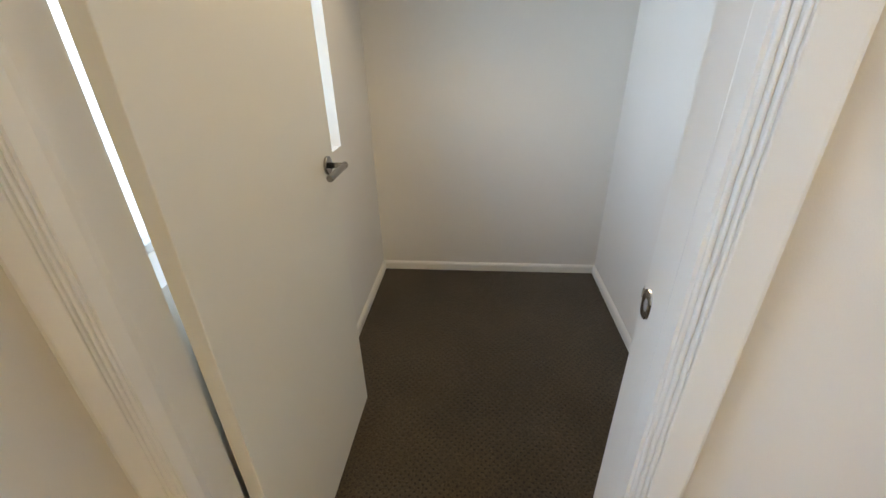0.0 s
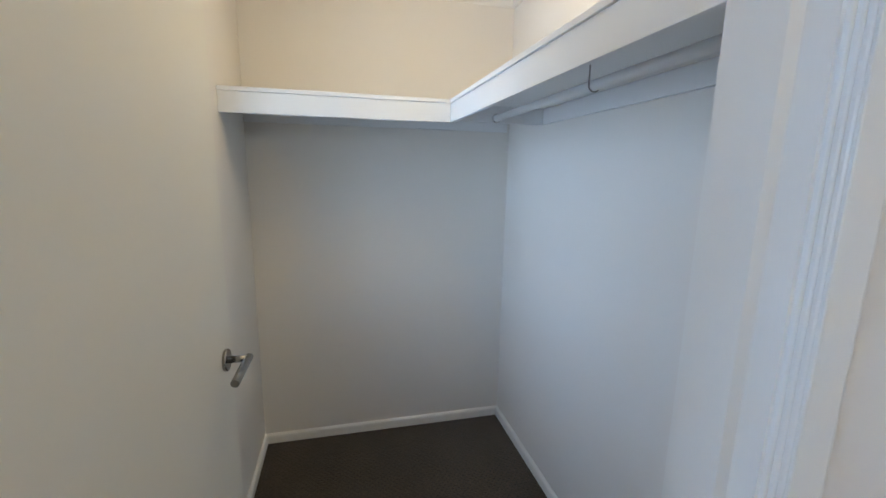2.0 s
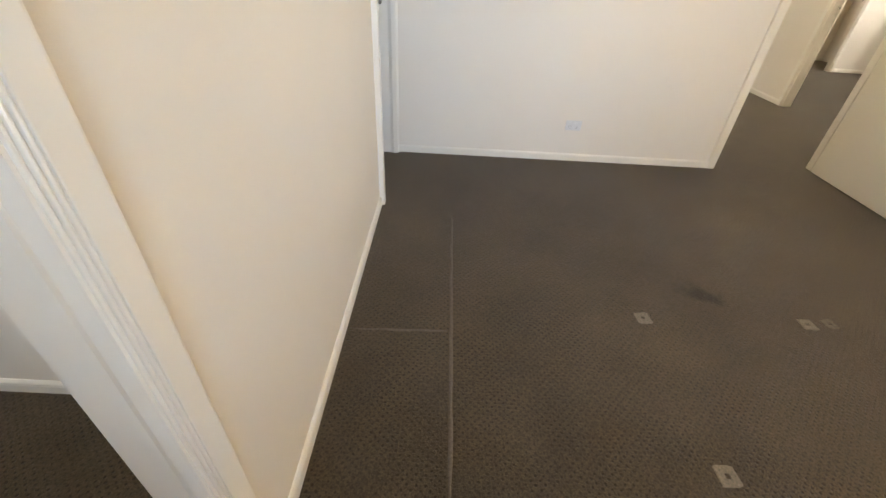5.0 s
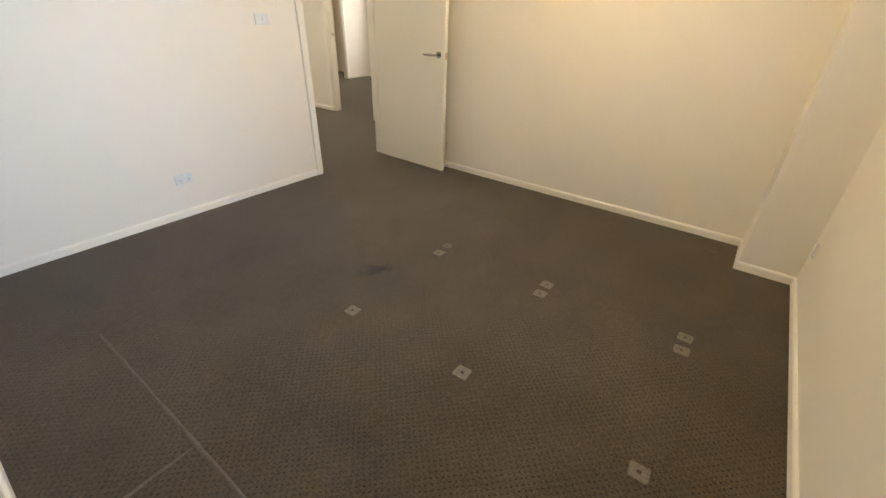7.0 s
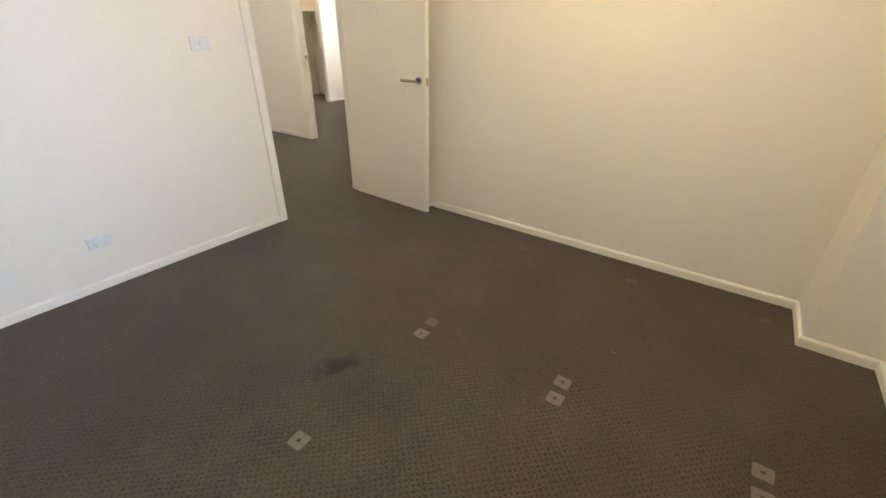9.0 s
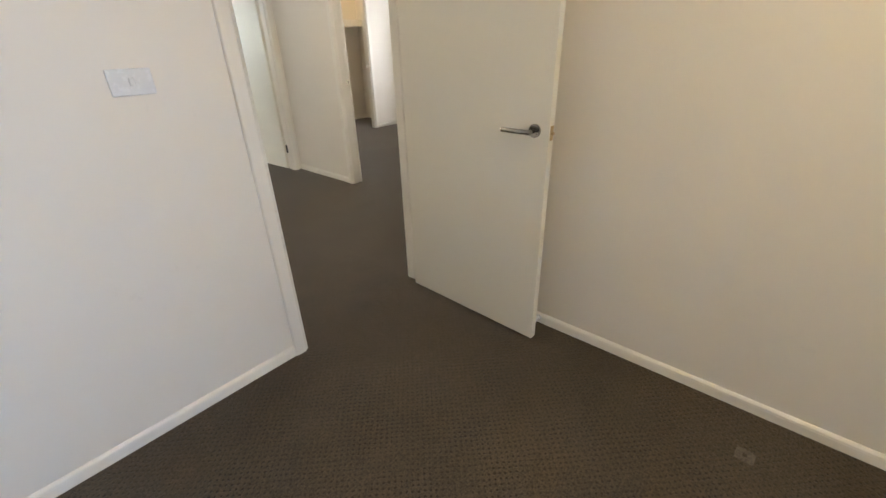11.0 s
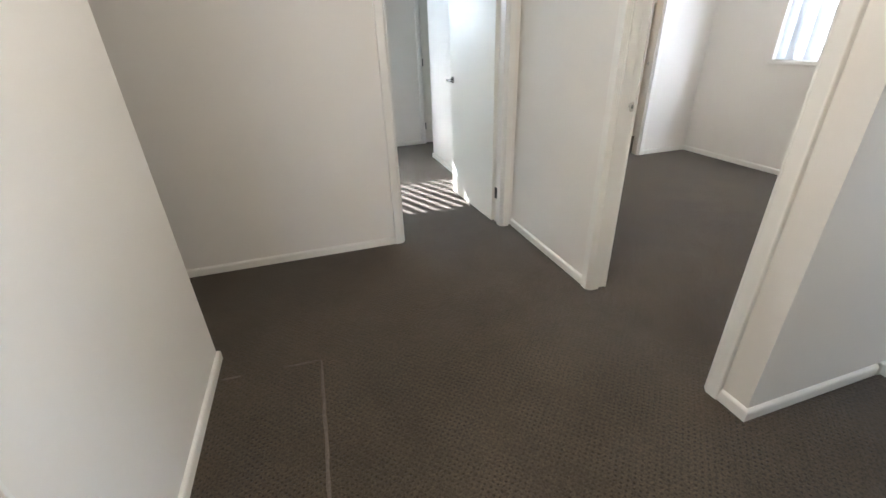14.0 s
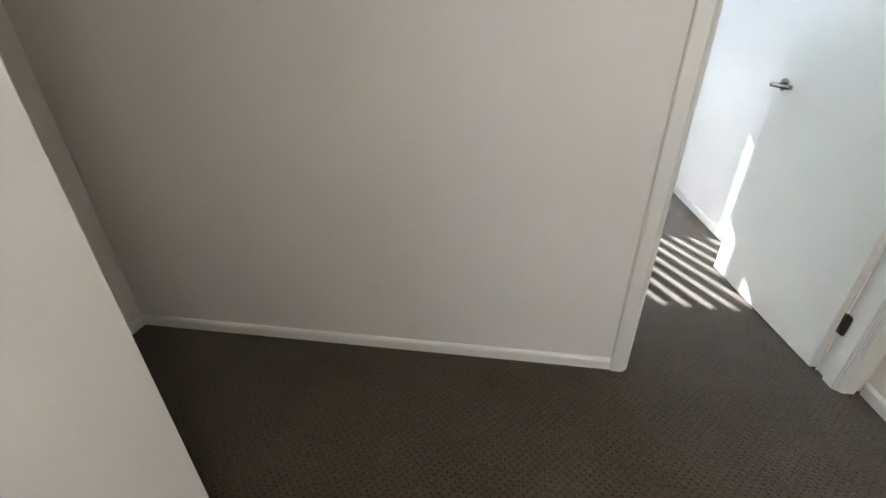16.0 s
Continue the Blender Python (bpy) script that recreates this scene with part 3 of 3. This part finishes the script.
# ---- ceiling lights ----
def ceiling_light(x, y, label):
    """A shallow round fitting: a metal ring on the ceiling and an opal glass bowl, open below."""
    cl_ = root("ceiling_light", label, "ceiling light", group="round ceiling lights")
    ring = rod((x, y, TOP - 0.0005), (x, y, TOP - 0.028), 0.165, 40, bevel=0.004)
    part("base_ring", ring, ALU, cl_)
    bm = bmesh.new()
    rows = []
    for k in range(7):
        a = radians(90) * k / 6
        rows.append([bm.verts.new((x + 0.15 * math.cos(a) * math.cos(b), y + 0.15 * math.cos(a) * math.sin(b), TOP - 0.029 - 0.060 * math.sin(a)))
                     for b in [2 * math.pi * j / 36 for j in range(36)]] if k < 6 else [bm.verts.new((x, y, TOP - 0.089))])
    for r, q in zip(rows[:-1], rows[1:]):
        for j in range(36):
            if len(q) > 1:
                bm.faces.new((r[j], r[(j + 1) % 36], q[(j + 1) % 36], q[j]))
            else:
                bm.faces.new((r[j], r[(j + 1) % 36], q[0]))
    for f in bm.faces:
        f.smooth = True
    part("diffuser", bm, OPAL, cl_, "glowing opal glass bowl")


# hall and second bedroom fittings are unseen, added to go with the fill lamps
for x, y, where in ((2.15, 0.70, "bedroom"), (-0.95, -0.16, "closet"), (6.46, 7.40, "second robe"), (3.25, 3.85, "hall"), (5.90, 5.40, "second bedroom")):
    ceiling_light(x, y, "unseen lit round opal glass light on the " + where + " ceiling")


# ---- windows and blinds ----
def window(name, axis, a0, a1, z0, z1, inner, outer, panes, label, sill=True):
    """A framed window in an opening from a0 to a1; inner and outer: the wall's two faces."""
    way = 1 if outer > inner else -1
    g0 = outer - way * 0.055
    win = root(name, label, "window", "structure")

    def B(u0, u1, v0, v1, p, q, r=0.002):
        v0, v1 = min(v0, v1), max(v0, v1)
        return soft_box(u0, u1, v0, v1, p, q, r, 1) if axis == "x" else soft_box(v0, v1, u0, u1, p, q, r, 1)
    fw = 0.022 if panes == 1 else 0.04
    part("window_frame", B(a0, a0 + fw, g0, outer, z0, z1), ALU, win)
    part("window_frame", B(a1 - fw, a1, g0, outer, z0, z1), ALU, win)
    part("window_frame", B(a0 + fw, a1 - fw, g0, outer, z0, z0 + fw), ALU, win)
    part("window_frame", B(a0 + fw, a1 - fw, g0, outer, z1 - fw, z1), ALU, win)
    step = (a1 - a0 - 2 * fw) / panes
    for k in range(panes):
        b0, b1 = a0 + fw + step * k, a0 + fw + step * (k + 1)
        if k:
            part("mullion", B(b0 - 0.018, b0 + 0.018, g0 + way * 0.004, outer - way * 0.004, z0 + fw, z1 - fw), ALU, win)
        mid = (g0 + outer) / 2
        pane = part("pane", B(b0 + (0.018 if k else 0), b1 - (0.018 if k < panes - 1 else 0), mid - 0.003, mid + 0.003, z0 + fw, z1 - fw, 0.0005), GLASS, win)
        pane.visible_shadow = False
    if sill:
        part("window_sill", B(a0 - 0.03, a1 + 0.03, inner - way * 0.020, inner - way * 0.0005, z0 - 0.034, z0 + 0.001, 0.006), TRIM, win)
        part("sill_board", B(a0 + 0.0005, a1 - 0.0005, inner - way * 0.0005, g0, z0 - 0.0, z0 + 0.003, 0.001), TRIM, win)
    return win


def vertical_blind(axis, a0, a1, z0, z1, v, turn, label, pitch=0.078, wide=0.089, twist=0):
    blind = root("vertical_blind", label, "blind", at=(0, 0, 0))
    bm = soft_box(a0, a1, v - 0.02, v + 0.02, z1 - 0.035, z1, 0.004, 2) if axis == "x" else soft_box(v - 0.02, v + 0.02, a0, a1, z1 - 0.035, z1, 0.004, 2)
    part("headrail", bm, ALU, blind)
    slat = bmesh.new()
    n = 6
    for k in range(n + 1):
        f = k / n - 0.5
        slat.verts.new((f * wide, 0.006 * (1 - 4 * f * f), 0))
        slat.verts.new((f * wide, 0.006 * (1 - 4 * f * f), z1 - z0 - 0.035))
    slat.verts.ensure_lookup_table()
    for k in range(n):
        slat.faces.new([slat.verts[i] for i in (2 * k, 2 * k + 2, 2 * k + 3, 2 * k + 1)])
    bmesh.ops.solidify(slat, geom=slat.faces[:], thickness=0.0012)
    me = mesh_of(slat, "slat", BLIND)
    count = int((a1 - a0 - 0.06) / pitch) + 1
    for k in range(count):
        ob = new("slat", me)
        ob.parent = blind
        u = a0 + 0.045 + k * pitch
        rz = turn + (twist if k == count - 1 else 0) + random.uniform(-2, 2) + (0 if axis == "x" else 90)
        ob.matrix_basis = pose(u, v, z0, 0, 0, rz) if axis == "x" else pose(v, u, z0, 0, 0, rz)
    return blind


window("window_1", "x", 0.30, 2.55, 0.915, 2.095, -0.82, -1.0, 2, "white aluminium sliding window of the bedroom", sill=False)
window("window_2", "x", -1.335, -0.165, 0.92, 2.07, -0.82, -1.0, 1, "white aluminium window in the closet wall behind the door", sill=False)
window("window_3", "y", 4.60, 6.20, 1.03, 2.10, 7.28, 7.38, 2, "white aluminium window of the second bedroom")
window("window_4", "x", 2.20, 3.56, 1.30, 2.06, 8.70, 8.85, 2, "white aluminium high window of the far room", sill=False)
# unseen window, added round the far room's fill lamp
window("added_window_6", "y", 6.20, 7.80, 0.90, 2.10, 1.10, 1.0, 2, "unseen white aluminium side window added to light the far room")
window("window_5", "y", 2.92, 3.60, 0.0, 1.60, 7.28, 7.38, 1, "white aluminium window over the stairs", sill=False)
vertical_blind("x", 0.305, 2.545, 0.925, 2.09, -0.875, 108, "white vertical blind drawn across the bedroom window")
vertical_blind("y", 4.605, 6.195, 1.035, 2.095, 7.315, 12, "white vertical blind closed across the second bedroom window")
vertical_blind("x", 2.205, 3.555, 1.305, 2.058, 8.755, -15, "white vertical blind with its slats turned open", pitch=0.112, twist=-25)


# ---- closet shelves ----
def robe_shelf():
    sh = root("closet_shelf", "white melamine L-shaped wardrobe shelf with deep front fascia", "shelf")
    x0, x1, y0, y1 = -1.88, -1.452, 0.064, 0.505
    part("shelf_board", soft_box(x0 + 0.001, x1 + 0.004, -0.819, y1 - 0.001, 1.737, 1.753, 0.0015, 1), MELAMINE, sh)
    part("shelf_board", soft_box(x1 + 0.0045, -0.101, y0 - 0.004, y1 - 0.001, 1.737, 1.753, 0.0015, 1), MELAMINE, sh)
    part("fascia", soft_box(x1 - 0.016, x1, -0.819, y0, 1.660, 1.7365, 0.001, 1), MELAMINE, sh)
    part("fascia", soft_box(x1, -0.101, y0, y0 + 0.016, 1.660, 1.7365, 0.001, 1), MELAMINE, sh)
    part("wall_cleat", soft_box(x0 + 0.001, x0 + 0.017, -0.819, y1 - 0.018, 1.672, 1.7365, 0.001, 1), MELAMINE, sh)
    part("wall_cleat", soft_box(x1 - 0.016, -0.101, y1 - 0.017, y1 - 0.001, 1.672, 1.7365, 0.001, 1), MELAMINE, sh)
    part("end_cleat", soft_box(x1 - 0.016, x1 - 0.0005, y0 + 0.017, y1 - 0.018, 1.668, 1.7365, 0.001, 1), MELAMINE, sh)
    return sh


robe_shelf()
rail = root("hanging_rail", "white enamelled steel hanging rail under the wardrobe shelf", "rail")
part("tube", rod((-1.450, 0.266, 1.686), (-0.102, 0.266, 1.686), 0.0140, 24), MELAMINE, rail)
part("end_socket", rod((-1.4515, 0.266, 1.686), (-1.440, 0.266, 1.686), 0.020, 24, bevel=0.002), CHROME, rail)
hk = bmesh.new()
for k in range(9):
    a0, a1 = math.pi * (1 + k / 9), math.pi * (1 + (k + 1) / 9)
    q = [Vector((-0.735, 0.266 + 0.0165 * math.cos(a), 1.686 + 0.0165 * math.sin(a))) for a in (a0, a1)]
    seg = rod(q[0], q[1], 0.0022, 8)
    tmp = bpy.data.meshes.new("tmp")
    seg.to_mesh(tmp)
    hk.from_mesh(tmp)
    bpy.data.meshes.remove(tmp)
part("hook", hk, STEEL, rail, "bent steel support hook")
part("hook_stem", rod((-0.735, 0.2495, 1.686), (-0.735, 0.2495, 1.7372), 0.0022, 8), STEEL, rail)

sh2 = root("robe_shelf", "white melamine shelf with deep fascia in the second robe", "shelf")
part("shelf_board", soft_box(5.651, 7.279, 7.60, 8.049, 1.70, 1.716, 0.0015, 1), MELAMINE, sh2)
part("fascia", soft_box(5.651, 7.279, 7.602, 7.618, 1.615, 1.6995, 0.001, 1), MELAMINE, sh2)


# ---- switches and sockets ----
def socket_outlet(x, z, y):
    ob = root("power_point", "white plastic double power point on the wall above the skirting", "power point")
    part("plate", soft_box(x - 0.0575, x + 0.0575, y - 0.009, y, z - 0.036, z + 0.036, 0.003, 2), PLASTIC, ob)
    part("face", soft_box(x - 0.050, x + 0.050, y - 0.0105, y - 0.0088, z - 0.029, z + 0.029, 0.001, 1), PLASTIC, ob)
    for s in (-1, 1):
        sw = part("rocker", soft_box(x + s * 0.025 - 0.006, x + s * 0.025 + 0.006, y - 0.0155, y - 0.0105, z + 0.010, z + 0.023, 0.0015, 2), PLASTIC, ob)
        # thin plates on the face, the slots' shade put into their colour
        for dx, dz, ry in ((-0.007, -0.006, 30), (0.007, -0.006, -30), (0, -0.017, 0)):
            pin = box(bmesh.new(), -0.0010, 0.0010, -0.0002, 0.0002, -0.004, 0.004)
            p = part("slot", pin, HOLE, ob)
            p.matrix_basis = pose(x + s * 0.025 + dx, y - 0.0108, z + dz, 0, ry, 0)
    return ob


socket_outlet(1.317, 0.272, 2.707)
ls = root("light_switch", "white plastic single light switch plate on the bedroom wall", "light switch")
part("plate", soft_box(2.066, 2.182, 2.6975, 2.7065, 1.205, 1.279, 0.003, 2), PLASTIC, ls)
part("rocker", soft_box(2.117, 2.131, 2.691, 2.6978, 1.231, 1.255, 0.0025, 2), PLASTIC, ls)

ant = root("wall_outlet", "small white plastic outlet plate low on the wall", "outlet")
part("plate", soft_box(2.905, 2.955, -0.8195, -0.812, 0.235, 0.315, 0.003, 2), PLASTIC, ant)
part("socket", rod((2.93, -0.812, 0.275), (2.93, -0.8085, 0.275), 0.006, 16), PLASTIC, ant)


# ---- marks in the carpet ----
def dent(x, y, size, turn, ring=True, faint=False):
    bm = bmesh.new()
    ro = [(math.copysign(abs(math.cos(a)) ** 0.22, math.cos(a)) * size / 2, math.copysign(abs(math.sin(a)) ** 0.22, math.sin(a)) * size / 2)
          for a in [2 * math.pi * (k + 0.5) / 24 for k in range(24)]]
    rnd = random.Random(int(x * 1000 + y * 77))
    ro = [(u * rnd.uniform(0.93, 1.07), v * rnd.uniform(0.93, 1.07)) for u, v in ro]
    hole = 0.26 if ring else 0.05
    a = [bm.verts.new((u, v, 0.0)) for u, v in ro]
    b = [bm.verts.new((u * 0.92, v * 0.92, 0.0026)) for u, v in ro]
    c = [bm.verts.new((u * hole, v * hole, 0.0026)) for u, v in ro]
    d = [bm.verts.new((u * hole * 0.9, v * hole * 0.9, 0.0)) for u, v in ro]
    for k in range(24):
        j = (k + 1) % 24
        for p, q in ((a, b), (b, c), (c, d)):
            bm.faces.new((p[k], p[j], q[j], q[k]))
    ob = part("furniture_dent", bm, FAINT_PILE if faint else FLAT_PILE, floor, "faint half-risen square left by furniture" if faint else "pale flattened square left by furniture")
    ob.matrix_basis = pose(x, y, 0.0006, 0, 0, turn)


for x, y, ring in ((1.276, 0.99, True), (2.011, 0.998, True), (2.115, 1.008, True), (1.281, 0.318, True), (2.015, 0.304, True), (2.117, 0.31, True),
                   (2.022, -0.404, True), (2.128, -0.402, True), (1.287, -0.402, True), (3.14, 0.99, True), (3.145, 0.27, True), (3.165, -0.395, False)):
    faint = (x, y) == (2.115, 1.008) or x > 3
    dent(x, y, 0.058 if faint else 0.066, random.uniform(-8, 8), ring, faint)


def seam(x0, y0, x1, y1, wide=0.014, high=0.004):
    a, b = Vector((x0, y0, 0.0002)), Vector((x1, y1, 0.0002))
    side = (b - a).normalized().cross(Vector((0, 0, 1)))
    bm = bmesh.new()
    n = max(4, int((b - a).length / 0.06))
    rows = []
    for k in range(n + 1):
        c = a.lerp(b, k / n) + side * random.uniform(-0.002, 0.002)
        w = wide * random.uniform(0.7, 1.15) * (0.4 if k in (0, n) else 1)
        rows.append([bm.verts.new(c + side * w * f + Vector((0, 0, high * g))) for f, g in ((-0.5, 0), (-0.25, 0.8), (0, 1), (0.25, 0.8), (0.5, 0))])
    for r, q in zip(rows, rows[1:]):
        for k in range(4):
            bm.faces.new((r[k], r[k + 1], q[k + 1], q[k]))
    part("carpet_crease", bm, SEAM, floor, "pale raised crease line in the carpet")


for c in ((0.434, 0.20, 0.436, 1.75), (0.02, 0.845, 0.42, 0.855), (2.782, 3.815, 2.790, 4.575), (2.36, 3.835, 2.782, 3.815), (2.62, 4.590, 2.79, 4.578), (2.36, 4.60, 2.44, 4.596)):
    seam(*c)


# ---- bits of lint on the bedroom carpet ----
def lint(x, y, length, turn):
    """A short curled pale thread caught in the pile."""
    bm = bmesh.new()
    rnd = random.Random(int(x * 991 + y * 37))
    spine = [Vector(((k / 6 - 0.5) * length, rnd.uniform(-0.12, 0.12) * length, 0.0015 + rnd.uniform(0, 0.002))) for k in range(7)]
    rings = [[bm.verts.new(p + Vector((0, math.cos(a), math.sin(a))) * 0.0014) for a in (0.5, 2.1, 3.7, 5.2)] for p in spine]
    for r, q in zip(rings, rings[1:]):
        for k in range(4):
            bm.faces.new((r[k], r[(k + 1) % 4], q[(k + 1) % 4], q[k]))
    bm.faces.new(rings[0][::-1])
    bm.faces.new(rings[-1])
    ob = part("lint", bm, FLAT_PILE, floor, "short pale thread of lint")
    ob.matrix_basis = pose(x, y, 0.0008, 0, 0, turn)


for x, y, length, turn in ((1.537, 0.036, 0.016, 20), (2.447, 0.190, 0.050, 60), (-1.10, -0.05, 0.012, 80), (-0.98, 0.12, 0.010, 130)):
    lint(x, y, length, turn)
